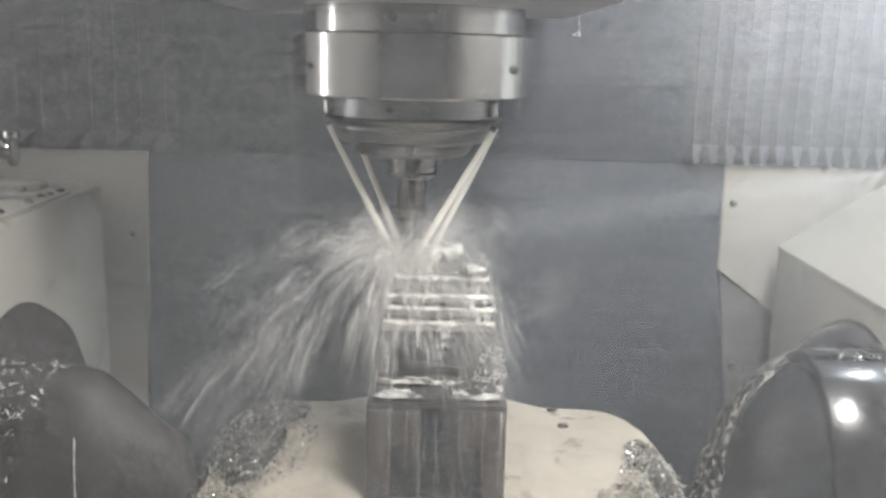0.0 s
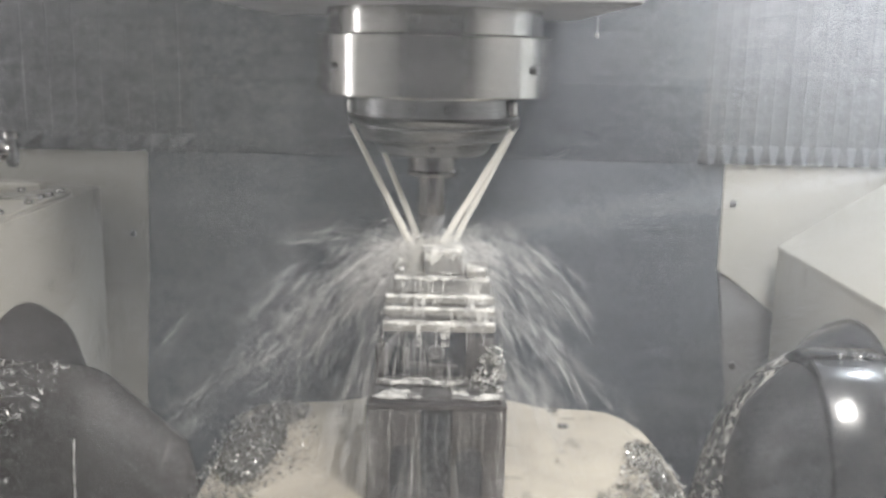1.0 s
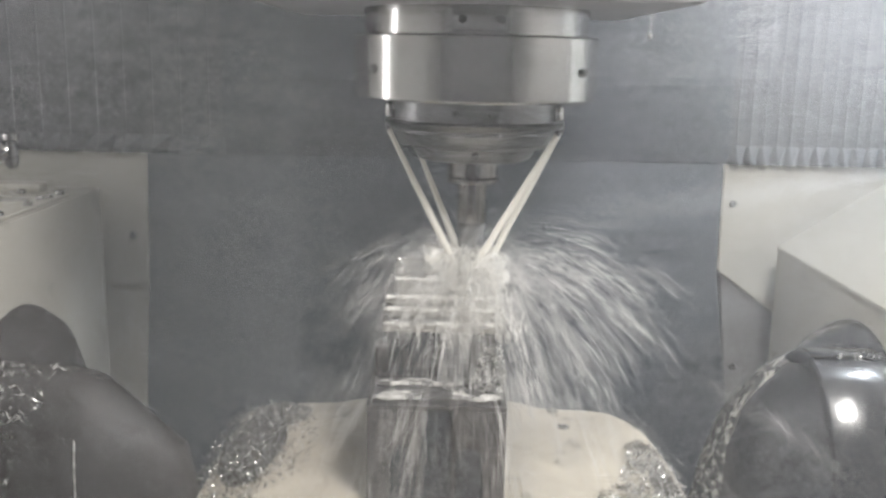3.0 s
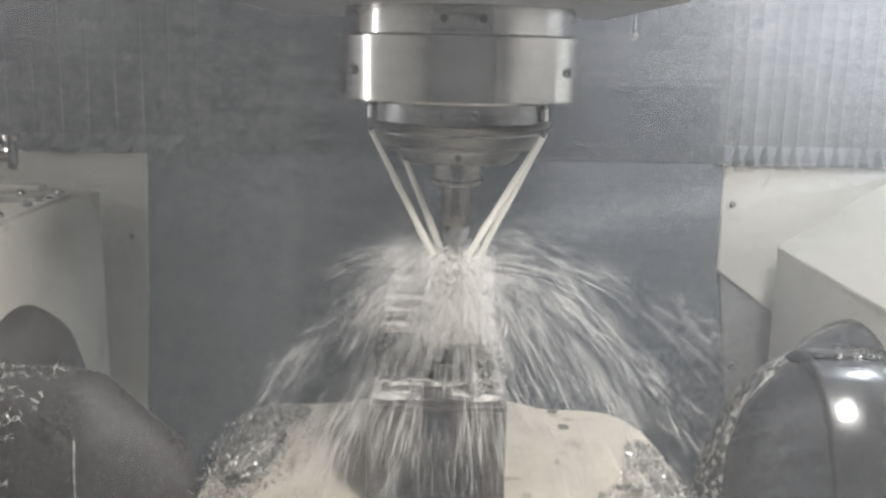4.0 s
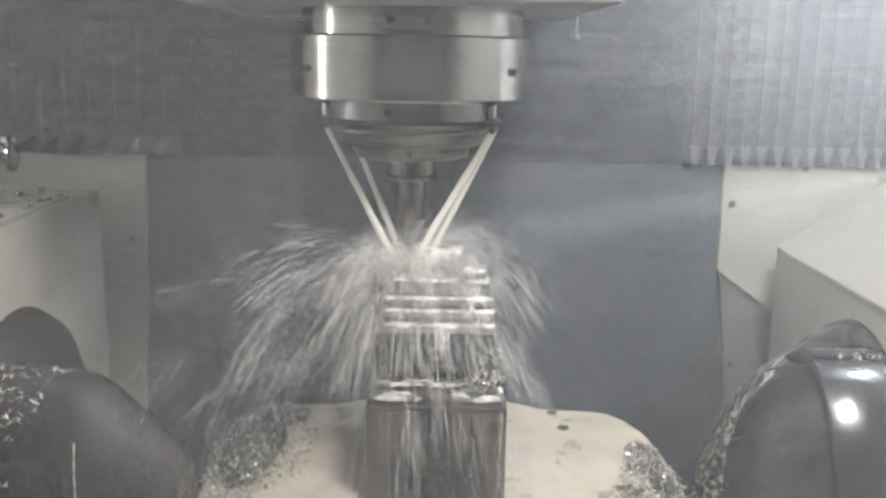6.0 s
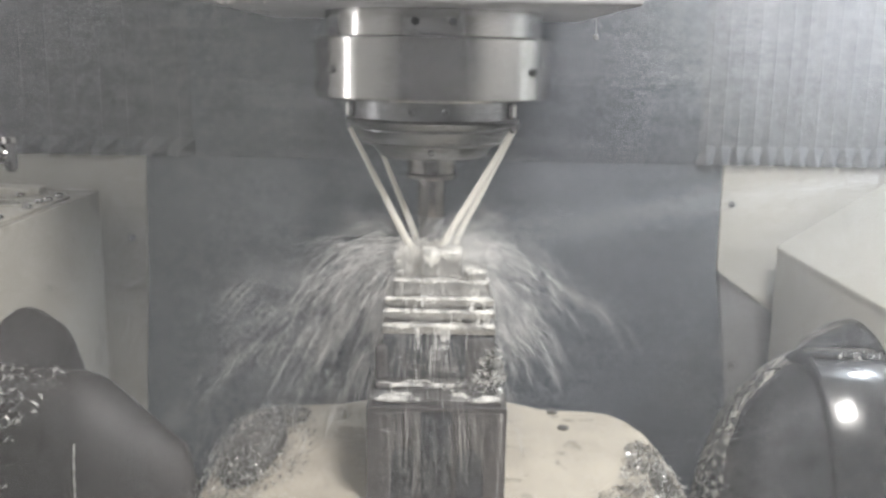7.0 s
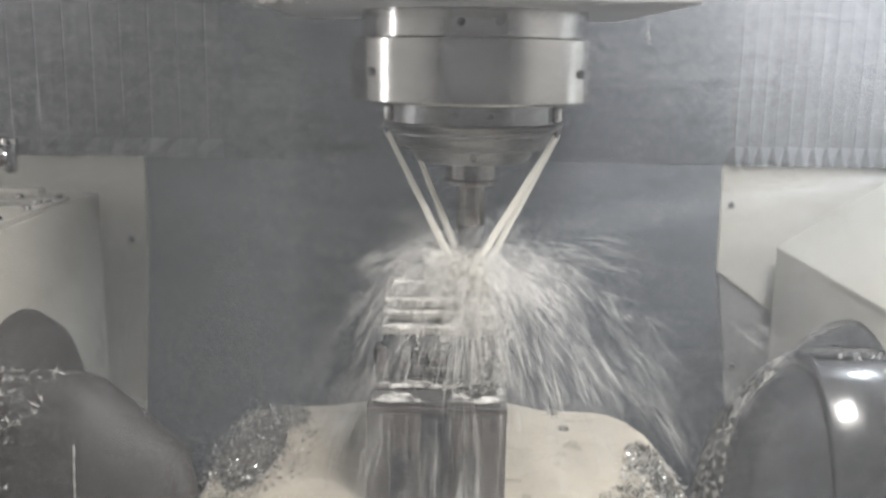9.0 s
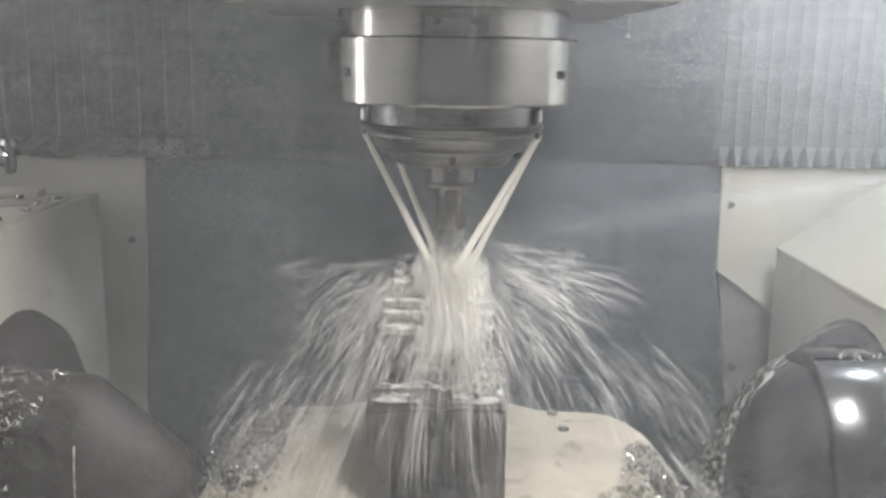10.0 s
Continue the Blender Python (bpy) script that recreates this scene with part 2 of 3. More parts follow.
def side_covers():
    r = thing("side_cover", "cream sheet-metal cover with a slanted lower edge", "cover panel")
    part("panel", upright_plate([(0.3040, 1.2898), (0.3055, 1.1716), (0.3592, 1.1326), (0.48, 1.045), (0.74, 1.045), (0.74, 1.2898)], 0.25, 0.2536), CREAM, r)
    # Greyer than the cream panel above it.
    part("lower_panel", upright_plate([(0.3075, 1.180), (0.3260, 1.03), (0.34, 0.72), (0.74, 0.72), (0.74, 1.180)], 0.2540, 0.2716), GREY, r, "grey lower panel")
    screw(r, (0.3165, 0.25, 1.2465), (0, -1, 0), 0.0036)
    screw(r, (0.3320, 0.2540, 1.060), (0, -1, 0), 0.0045)
    b = thing("slanted_way_cover", "cream way cover with a bright slanted top", "way cover")
    part("side_plate", block(0.3560, 0.3595, -0.05, 0.21, 0.80, 1.2050, 0.0008), CREAM, b)
    top = upright_plate([(0.3550, 1.2045), (0.3558, 1.2075), (0.735, 1.4540), (0.735, 1.4495)], 0.2115, -0.05, 0.0004)
    part("slanted_top", top, CREAM, b)
    part("end_plate", upright_plate([(0.3597, 0.80), (0.3597, 1.2055), (0.735, 1.4485), (0.735, 0.80)], 0.0, -0.004, 0.0004), CREAM, b)
    l = thing("side_cover", "plain cream sheet-metal cover", "cover panel")
    part("panel", upright_plate([(-0.3228, 1.2898), (-0.3272, 1.1426), (-0.74, 1.1350), (-0.74, 1.2898)], 0.25, 0.2536), CREAM, l)
    part("lower_panel", upright_plate([(-0.3262, 1.150), (-0.3330, 1.036), (-0.345, 0.72), (-0.74, 0.72), (-0.74, 1.150)], 0.2540, 0.2716), CREAM, l)
    screw(l, (-0.3420, 0.25, 1.1985), (0, -1, 0), 0.0036)
    c = thing("box_cover", "cream boxed way cover with bolted wet lid", "way cover")
    part("shell", block(-0.74, -0.3610, -0.05, 0.21, 0.80, 1.2565, 0.0012), CREAM, c)
    part("lid", block(-0.74, -0.3660, -0.05, 0.1470, 1.2567, 1.2605, 0.0008), CREAM, c)
    part("ridge", block(-0.74, -0.405, 0.165, 0.185, 1.2567, 1.2650, 0.002), CREAM, c)
    for x, y in ((-0.3725, 0.135), (-0.376, 0.098), (-0.3725, 0.110), (-0.3730, 0.066), (-0.3730, 0.010), (-0.41, 0.135)):
        screw(c, (x, y, 1.2605), (0, 0, 1), 0.0042, "bolt")
    bm = bmesh.new()
    rnd = random.Random(12)
    ring = []
    for k in range(40):
        a = 6.2832 * k / 40
        r0 = 0.034 + 0.008 * math.sin(3 * a + 1) + rnd.uniform(-0.003, 0.003)
        ring.append(bm.verts.new((-0.435 + r0 * 1.4 * math.cos(a), 0.085 + r0 * math.sin(a), 1.2609)))
    f = bm.faces.new(ring)
    e = bmesh.ops.extrude_face_region(bm, geom=[f])
    for v in e["geom"]:
        if isinstance(v, bmesh.types.BMVert):
            v.co.z += 0.0012
    single("coolant_puddle", bm, WATER, "shallow puddle of coolant on the boxed cover", "puddle")
    n = thing("coolant_nozzle", "small jointed coolant nozzle with wet metal tip", "nozzle")
    part("pipe", tube([(-0.42, 0.0, 1.2605), (-0.42, 0.0, 1.318), (-0.40, 0.0, 1.326), (-0.372, 0.0, 1.3175)], [0.009, 0.009, 0.009, 0.0085], 16), CAST, n)
    part("joint", lathe([(0.006, -0.010), (0.0085, -0.006), (0.0095, 0.0), (0.0085, 0.006), (0.006, 0.010)], 20, "X", (-0.364, 0.0, 1.3155)), STEEL, n)
    part("clip", lathe([(0.004, 0.0), (0.0066, 0.001), (0.0066, 0.006), (0.004, 0.007)], 16, "Z", (-0.353, 0.0, 1.3245)), STEEL, n)
    part("tip", lathe([(0.003, 1.3020), (0.0050, 1.3045), (0.0055, 1.3120), (0.0040, 1.3255)], 16, "Z", (-0.3535, 0.0, 0)), DARK_STEEL, n)


def spindle():
    s = thing("spindle_head", "grey spindle head with polished steel nose and end mill", "spindle")
    # heights are those of the machine; the thing slides level
    bm = block(-0.162, 0.1405, -0.147, 0.16, 1.4345, 1.62, 0.003, 3)
    part("head_casting", bm, CAST, s, "grey painted head casting with drips along its edge")
    part("upper_ring", lathe([(0.060, 1.4142), (0.0875, 1.4142), (0.088, 1.4147), (0.088, 1.4345)], 96), STEEL, s, "polished steel collar")
    part("key_plate", block(-0.0195, 0.0195, -0.0895, -0.080, 1.4165, 1.4335, 0.0008), STEEL, s, "small bolted steel plate")
    for x in (-0.0125, 0.0145):
        screw(s, (x, -0.0895, 1.4245), (0, -1, 0), 0.0030, "cap_screw")
    part("lower_ring", lathe([(0.06, 1.3665), (0.0945, 1.3665), (0.096, 1.368), (0.096, 1.4130), (0.0952, 1.4138), (0.06, 1.4138)], 128), STEEL, s, "wide polished steel ring with vertical reflections")
    for x in (-0.0765, 0.0765):
        y = -math.sqrt(0.0958 ** 2 - x * x)
        screw(s, (x, y, 1.389), (x, y, 0), 0.0032, "plug_screw")
    part("nose", lathe([(0.05, 1.343), (0.066, 1.343), (0.070, 1.3455), (0.0715, 1.349), (0.069, 1.351), (0.069, 1.3668), (0.05, 1.3668)], 96), DARK_STEEL, s, "wet dark steel nose ring")
    for a in (-103, -81):
        x, y = 0.069 * math.cos(radians(a)), 0.069 * math.sin(radians(a))
        screw(s, (x, y, 1.358), (x, y, 0), 0.0028, "nose_screw")
    part("nozzle_plate", lathe([(0.03, 1.3300), (0.058, 1.3300), (0.0605, 1.332), (0.061, 1.336), (0.066, 1.3415), (0.066, 1.3432), (0.03, 1.3432)], 96), DARK_STEEL, s, "wet steel nozzle plate")
    part("end_cap", lathe([(0.02, 1.3190), (0.043, 1.3190), (0.0455, 1.3205), (0.0500, 1.3298), (0.02, 1.3302)], 96), DARK_STEEL, s, "tapered wet steel end cap")
    screw(s, (0.0, -0.0475, 1.3255), (0, -1, -0.4), 0.003, "cap_screw")
    part("tool_holder", lathe([(0.012, 1.3000), (0.0205, 1.3000), (0.0212, 1.3010), (0.0212, 1.3035), (0.0200, 1.3048), (0.0203, 1.3192)], 48), TOOL_STEEL, s, "shining tool holder")
    part("shank", lathe([(0.004, 1.2670), (0.0112, 1.2670), (0.0116, 1.2680), (0.0116, 1.3002)], 40), TOOL_STEEL, s, "polished steel shank of the end mill")
    # four wound flutes
    bm, rings = bmesh.new(), []
    for k in range(17):
        z = 1.2320 + 0.0349 * k / 16
        ring = []
        for i in range(32):
            a = 6.2832 * i / 32
            w = (a - 95 * (z - 1.232)) * 4 / 6.2832 % 1.0
            r = 0.0114 - 0.0034 * (w / 0.62 if w < 0.62 else (1 - w) / 0.38)
            ring.append(bm.verts.new((r * math.cos(a), r * math.sin(a), z)))
        rings.append(ring)
    for a, b in zip(rings, rings[1:]):
        for i in range(32):
            bm.faces.new((a[i], a[(i + 1) % 32], b[(i + 1) % 32], b[i]))
    bm.faces.new(rings[0])
    bm.faces.new(rings[-1])
    part("cutter", bm, SCREW_BLACK, s, "dark fluted end mill")
    for a in (-157, -27):
        x, y = 0.0705 * math.cos(radians(a)), 0.0705 * math.sin(radians(a))
        part("nose_clip", lathe([(0.003, 1.3520), (0.0048, 1.3535), (0.0048, 1.3625), (0.003, 1.3640)], 14, "Z", (x, y, 0)), STEEL, s, "rounded steel clip on the nose")
    for p, e in (((-0.068, -0.014, 1.3435), (-0.013, -0.004, 1.232)), ((-0.0435, 0.010, 1.3215), (-0.007, 0.006, 1.234)),
                 ((0.068, -0.014, 1.3435), (0.014, -0.003, 1.232)), ((0.0645, -0.024, 1.3420), (0.004, -0.014, 1.234))):
        p, e = Vector(p), Vector(e)
        part("nozzle", lathe([(0.0022, 0), (0.0022, 0.006)], 12, "Z", (p.x, p.y, p.z - 0.002)), DARK_STEEL, s)
        pts, rad = [], []
        for k in range(13):
            f = k / 12
            q = p.lerp(e, f)
            q += Vector((random.uniform(-1, 1), random.uniform(-1, 1), 0)) * 0.0005 * f
            pts.append(q)
            rad.append(0.0020 + 0.0012 * f + random.uniform(-0.0002, 0.0002))
        part("coolant_jet", tube(pts, rad, 10), JET, s, "milky white coolant jet aimed at the cutter")
    bm = bmesh.new()
    for k in range(26):
        x = random.uniform(-0.150, -0.105) if k < 15 else random.uniform(0.02, 0.139)
        r = random.uniform(0.0010, 0.0030) if k < 15 else random.uniform(0.0005, 0.0013)
        join(bm, lathe([(r * 0.3, -r * 1.1), (r * 0.9, -r * 0.6), (r, 0), (r, r * 0.5)], 8, "Z", (x, random.uniform(-0.146, -0.135), 1.4348)))
    tagged(part("drip_fringe", bm, SPRAY, s, "coolant drops hanging from the casting"), kind="stuff")
    join_nub = lathe([(0.0006, 1.4140), (0.0018, 1.4150), (0.0016, 1.4170), (0.0003, 1.4182), (0.0002, 1.4345)], 12, "Z", (0.1225, -0.064, 0))
    part("hanging_drop", join_nub, SPRAY, s, "coolant drop on a thin thread")
    return s


def ram_cover():
    c = thing("saddle_cover", "dark sliding cover plate behind the spindle head", "saddle cover")
    part("plate", block(-0.262, 0.285, 0.2500, 0.260, 1.290, 1.90, 0.0005), SADDLE_PAINT, c)
    part("upper_plate", block(-0.262, 0.285, 0.2496, 0.2499, 1.372, 1.90, 0.0), SADDLE_PAINT, c, "dark upper plate with drops along its edge")
    rnd = random.Random(9)
    for k in range(22):
        x, r = rnd.choice((rnd.uniform(-0.25, -0.10), rnd.uniform(0.08, 0.26))), rnd.uniform(0.0004, 0.0009)
        part("drop", lathe([(r * 0.3, -r * 1.6), (r, -r * 0.7), (r * 0.8, 0.0), (r * 0.5, r * 0.4)], 8, "Z", (x, 0.2490, 1.3722)), SPRAY, c)
    return c


def bellows(x_in, x_out, n):
    b = thing("bellows_cover", "dark pleated bellows, wet folds with painted pale highlights", "bellows", group="pleated way bellows")
    folds = []
    step = (x_out - x_in) / n
    w = abs(step) * 1.30
    me = None
    for k in range(n):
        if me is None:
            bm = bmesh.new()
            rows = []
            # the foot is flared, a shape added to throw zigzag shadows on the panels
            for z, out in ((1.2903, 0.013), (1.2950, 0.011), (1.3100, 0.0014), (1.90, 0.0014)):
                rows.append([bm.verts.new(p + (z,)) for p in ((-w / 2, 0.0), (-0.0016, 0.0006 - out), (0.0, -out), (0.0016, 0.0006 - out), (w / 2, 0.0), (w / 2, 0.002), (-w / 2, 0.002))])
            for low, high in zip(rows, rows[1:]):
                for i in range(7):
                    j = (i + 1) % 7
                    bm.faces.new((low[i], low[j], high[j], high[i]))
            bm.faces.new(rows[0])
            bm.faces.new(rows[-1])
            me = finish(bm, "pleat", BELLOWS, 0)
            # Pale strip painted as the highlight on the lower crest of each fold.
            crest_glint_me = finish(block(-0.0006, 0.0006, -0.0020, -0.0008, 1.3160, 1.3740, 0.0003), "crest_glint", FOLD_HIGHLIGHT)
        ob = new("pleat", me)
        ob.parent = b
        crest_glint = new("crest_glint", crest_glint_me)
        crest_glint.parent = ob
        crest_glint.location.z = 0.012 * math.sin(k * 2.3)
        ob.location = (x_in + step * (k + 0.5), 0.251, 0)
        folds.append((ob, (k + 0.5) / n, x_in + step * (k + 0.5)))
    return folds


# ---- table, housings and part ----
def rotary_table():
    t = thing("rotary_table", "worn cream cast table top, stained and wet", "machine table")
    out = [(-0.189, -0.45), (0.200, -0.45), (0.200, -0.02), (0.199, 0.030), (0.194, 0.068), (0.183, 0.096), (0.168, 0.115), (0.150, 0.121), (0.104, 0.125), (0.070, 0.145), (-0.074, 0.145), (-0.10, 0.132), (-0.160, 0.124), (-0.178, 0.115), (-0.188, 0.095), (-0.190, 0.0)]
    part("top_plate", slab(out, 1.010, 1.055, 0.003), CREAM_TABLE, t)
    part("cradle", block(-0.17, 0.18, -0.43, 0.08, 0.85, 1.009, 0.02, 4), BLACK, t, "black cradle under the table")
    # Small raised dark discs stand in for smudges on the table.
    for x, y in ((0.118, 0.075), (0.112, 0.116)):
        part("table_smudge", lathe([(0.0055, 0), (0.0055, 0.0015), (0.004, 0.002)], 16, "Z", (x, y, 1.0548)), GRIME, t)


def housings():
    r = thing("trunnion_housing", "glossy black domed bearing housing with chipped edge", "bearing housing", at=(0, -0.08, 1.03), group="trunnion housings")
    part("flange", lathe([(0.004, 0.2050), (0.015, 0.2070), (0.057, 0.2200), (0.090, 0.2340), (0.109, 0.2480), (0.126, 0.2670), (0.136, 0.2850), (0.1375, 0.3000)], 96, "X", (0, 0.030, 0.0), squash=0.62, lift=1.046), WORN_EDGE, r, "chipped pale flange rim")
    part("dome", lathe([(0.004, 0.2150), (0.028, 0.2210), (0.069, 0.2270), (0.101, 0.2400), (0.114, 0.2500), (0.124, 0.2600), (0.132, 0.2700), (0.1380, 0.2800), (0.1415, 0.2870), (0.1420, 0.3360), (0.138, 0.3480), (0.120, 0.3530), (0.06, 0.354)], 96, "X", squash=0.62, lift=1.046), DOME_BLACK, r)
    part("band", lathe([(0.136, 0.2770), (0.1452, 0.2773), (0.1468, 0.2790), (0.1478, 0.3330), (0.1468, 0.3350), (0.136, 0.3355)], 96, "X", squash=0.62, lift=1.046), BLACK, r)
    part("cap_bar", block(0.281, 0.332, -0.012, 0.006, 0.1525, 0.1560, 0.0015), BLACK, r)
    rb = thing("motor_housing", "round dark motor housing behind the bearing dome", "motor housing", at=(0.36, 0.0, 1.08), group="motor housings")
    part("shell", lathe([(0.01, -0.050), (0.050, -0.048), (0.075, -0.042), (0.092, -0.030), (0.102, -0.014), (0.106, 0.0), (0.104, 0.016), (0.098, 0.032), (0.080, 0.05), (0.04, 0.058)], 64, "X"), BLACK, rb)
    l = thing("trunnion_housing", "matt black tapered bearing housing strewn with chips", "bearing housing", at=(0, -0.07, 1.03), group="trunnion housings")
    part("dome", lathe([(0.004, -0.188), (0.020, -0.191), (0.038, -0.195), (0.063, -0.202), (0.078, -0.221), (0.0870, -0.2310), (0.0885, -0.2330), (0.0940, -0.2390), (0.107, -0.255), (0.1135, -0.2635), (0.1170, -0.2720), (0.1185, -0.282), (0.1195, -0.300), (0.1205, -0.35), (0.115, -0.41), (0.06, -0.42)], 96, "X", squash=0.45, lift=1.06), MATT_BLACK, l)
    # Bright arc on the lower front only, put there as the seam's glint.
    arc = [radians(48 + 60 * k / 30) for k in range(31)]
    bead = tube([(-0.272 + 0.006 * k / 30, -(0.1173 - 0.0025 * k / 30) * 0.45 * math.sin(a), (0.1173 - 0.0025 * k / 30) * 1.06 * math.cos(a)) for k, a in enumerate(arc)], [0.0004 + 0.0003 * (k % 3) for k in range(31)], 8)
    part("seam_glint", bead, BRIGHT_CHIP, l, "bright arc painted as the glint of the seam")
    lb = thing("motor_housing", "round dark motor housing beneath the boxed cover", "motor housing", at=(-0.367, 0.0, 1.08), group="motor housings")
    part("shell", lathe([(0.01, 0.052), (0.030, 0.048), (0.052, 0.043), (0.071, 0.038), (0.093, 0.025), (0.102, 0.010), (0.105, 0.0), (0.100, -0.02), (0.085, -0.045)], 64, "X"), MATT_BLACK, lb)


def arch_plate(x0, x1, ax, aw, az, y0, y1, z0, z1):
    """A jaw plate with a round-headed pocket, open at its foot."""
    out = [(x0, z0), (x0, z1), (x1, z1), (x1, z0), (ax + aw, z0)]
    out += [(ax + aw * math.cos(math.pi * k / 14), az + aw * math.sin(math.pi * k / 14)) for k in range(15)]
    out += [(ax - aw, z0)]
    return upright_plate(out, y0, y1, 0.0007)


def fixture():
    f = thing("fixture_block", "dark steel fixture tower running with coolant", "fixture")
    # Darker than the jaw plates: shade of the pockets and slot put into colour.
    part("column", block(-0.0560, 0.0516, -0.0805, 0.07, 1.0552, 1.1324, 0.002), BLUED_AND_SHADE, f, "column behind the jaw plates, toned dark as pocket shade")
    part("jaw_plate", arch_plate(-0.0562, -0.0141, -0.0275, 0.0105, 1.0925, -0.0850, -0.0807, 1.0552, 1.1324), VISE, f)
    part("jaw_plate", arch_plate(0.0100, 0.0518, 0.0240, 0.0105, 1.0915, -0.0850, -0.0807, 1.0552, 1.1324), VISE, f)
    bm = block(-0.0562, 0.0518, -0.0852, 0.07, 1.1326, 1.1405, 0.0)
    bmesh.ops.bevel(bm, geom=[e for e in bm.edges if min(v.co.z for v in e.verts) > 1.137], offset=0.0045, segments=2, affect="EDGES")
    part("clamp_band", bm, VISE, f, "bevelled steel band with pooled coolant")
    part("ledge_plate", block(-0.0515, 0.049, -0.058, 0.06, 1.1407, 1.1445, 0.0018), VISE, f)
    part("upper_block", block(-0.0465, 0.0435, -0.044, 0.055, 1.1447, 1.1825, 0.0022), BLUED_AND_SHADE, f, "dark blued steel block")
    part("cheek", block(0.0205, 0.0432, -0.0468, -0.0442, 1.1447, 1.1800, 0.0010), VISE, f)
    part("step_bar", block(-0.0315, -0.0255, -0.0466, -0.0442, 1.1530, 1.1690, 0.0008), VISE, f)
    part("step_foot", block(-0.0255, -0.0110, -0.0462, -0.0442, 1.1530, 1.1572, 0.0006), VISE, f)
    part("corner_post", block(-0.0525, -0.0420, -0.047, -0.030, 1.1447, 1.1730, 0.003, 3), VISE, f)
    part("stop_bar", block(-0.010, 0.014, -0.0500, -0.0442, 1.1528, 1.1562, 0.001), VISE, f)
    screw(f, (-0.0035, -0.0440, 1.1654), (0, -1, 0), 0.0065, "clamp_screw")
    w = thing("workpiece", "milled aluminium part with stacked flanges and a boss", "workpiece")
    cx = -0.0015
    part("base_flange", block(cx - 0.0452, cx + 0.0452, -0.0460, 0.045, 1.1827, 1.1900, 0.0012), ALU, w)
    part("web", block(cx - 0.0410, cx + 0.0410, -0.0340, 0.042, 1.1902, 1.1950, 0.0005), ALU, w)
    part("flange", block(cx - 0.0448, cx + 0.0448, -0.0415, 0.044, 1.1952, 1.2005, 0.0010), ALU, w)
    part("web", block(cx - 0.0405, cx + 0.0405, -0.0315, 0.041, 1.2007, 1.2045, 0.0005), ALU, w)
    part("flange", block(cx - 0.0440, cx + 0.0440, -0.0375, 0.043, 1.2047, 1.2097, 0.0010), ALU, w)
    part("upper_body", block(cx - 0.0375, cx + 0.0405, -0.0280, 0.040, 1.2099, 1.2223, 0.0012), ALU, w)
    part("boss", block(-0.0155, 0.0165, -0.0150, 0.0150, 1.2225, 1.2445, 0.0025, 3), ALU, w)
    part("lug", block(0.0190, 0.0365, -0.0270, -0.002, 1.2225, 1.2308, 0.003, 3), ALU, w)
    part("lug", block(-0.0385, -0.0300, -0.0200, 0.02, 1.2225, 1.2298, 0.003, 3), ALU, w)
    # milky coolant lying on the ledges and lapping over their front edges
    c = thing("coolant_film", "milky coolant pooled on the ledges and running over", "coolant film")
    rnd = random.Random(5)
    for x0, x1, yf, yb, z, lap in ((-0.0155, 0.0165, -0.0153, 0.012, 1.2447, 0.0150), (0.0195, 0.036, -0.0273, -0.004, 1.2310, 0.0050), (-0.046, 0.043, -0.0463, -0.034, 1.1901, 0.004), (-0.0455, 0.0425, -0.0418, -0.0315, 1.2006, 0.0030), (-0.0445, 0.0418, -0.0378, -0.028, 1.2098, 0.0028),
                                   (-0.038, 0.038, -0.0283, -0.012, 1.2224, 0.0030), (-0.050, 0.012, -0.0583, -0.044, 1.1446, 0.0030), (-0.054, -0.014, -0.0800, -0.058, 1.1406, 0.0025), (0.010, 0.050, -0.0800, -0.058, 1.1406, 0.0025)):
        bm = bmesh.new()
        n = int((x1 - x0) / 0.0012)
        rows = []
        ph = [rnd.uniform(0, 6) for _ in range(3)]
        for i in range(n + 1):
            x = x0 + (x1 - x0) * i / n
            wob = 0.62 + 0.14 * math.sin(x * 150 + ph[0]) + 0.12 * math.sin(x * 410 + ph[1]) + 0.06 * math.sin(x * 1100 + ph[2])
            drop = lap * max(0.06, wob * 1.25 - 0.12) * (0.4 if i in (0, n) else 1)
            rows.append([bm.verts.new(q) for q in ((x, yf + 0.003 + (yb - yf - 0.003) * min(1, max(0.05, 0.45 + 0.35 * math.sin(x * 160 + ph[2]) + 0.2 * math.sin(x * 390 + ph[1]))), z + 0.0003), (x, yf + 0.002, z + 0.0009), (x, yf - 0.0007, z + 0.0005), (x, yf - 0.0010, z - drop * 0.7), (x, yf - 0.0002, z - drop))])
        for a, b in zip(rows, rows[1:]):
            for k in range(4):
                bm.faces.new((a[k], b[k], b[k + 1], a[k + 1]))
        part("film", bm, FILM, c, "", 80)
    # curtains that fall from lip to lip of the stacked flanges
    lips = ((-0.0287, 1.2222, 1.2102), (-0.0383, 1.2090, 1.2010), (-0.0423, 1.1998, 1.1906), (-0.0468, 1.1890, 1.1720))
    for k in range(28):
        yf, za, zb = lips[k % 4]
        x, w0 = rnd.uniform(-0.043, 0.039) * (0.85 if k % 4 == 0 else 1), rnd.choice((0.0005, 0.0008, 0.0012, 0.0030))
        bm = bmesh.new()
        rows = []
        for i in range(7):
            f_ = i / 6
            ww = w0 * (1.25 - 0.6 * f_ + 0.2 * math.sin(f_ * 8 + k))
            yy = yf - 0.0005 - 0.0035 * f_ * f_
            rows.append([bm.verts.new((x - ww, yy + 0.0003, za + (zb - za) * f_)), bm.verts.new((x, yy - 0.0004, za + (zb - za) * f_)), bm.verts.new((x + ww, yy + 0.0003, za + (zb - za) * f_))])
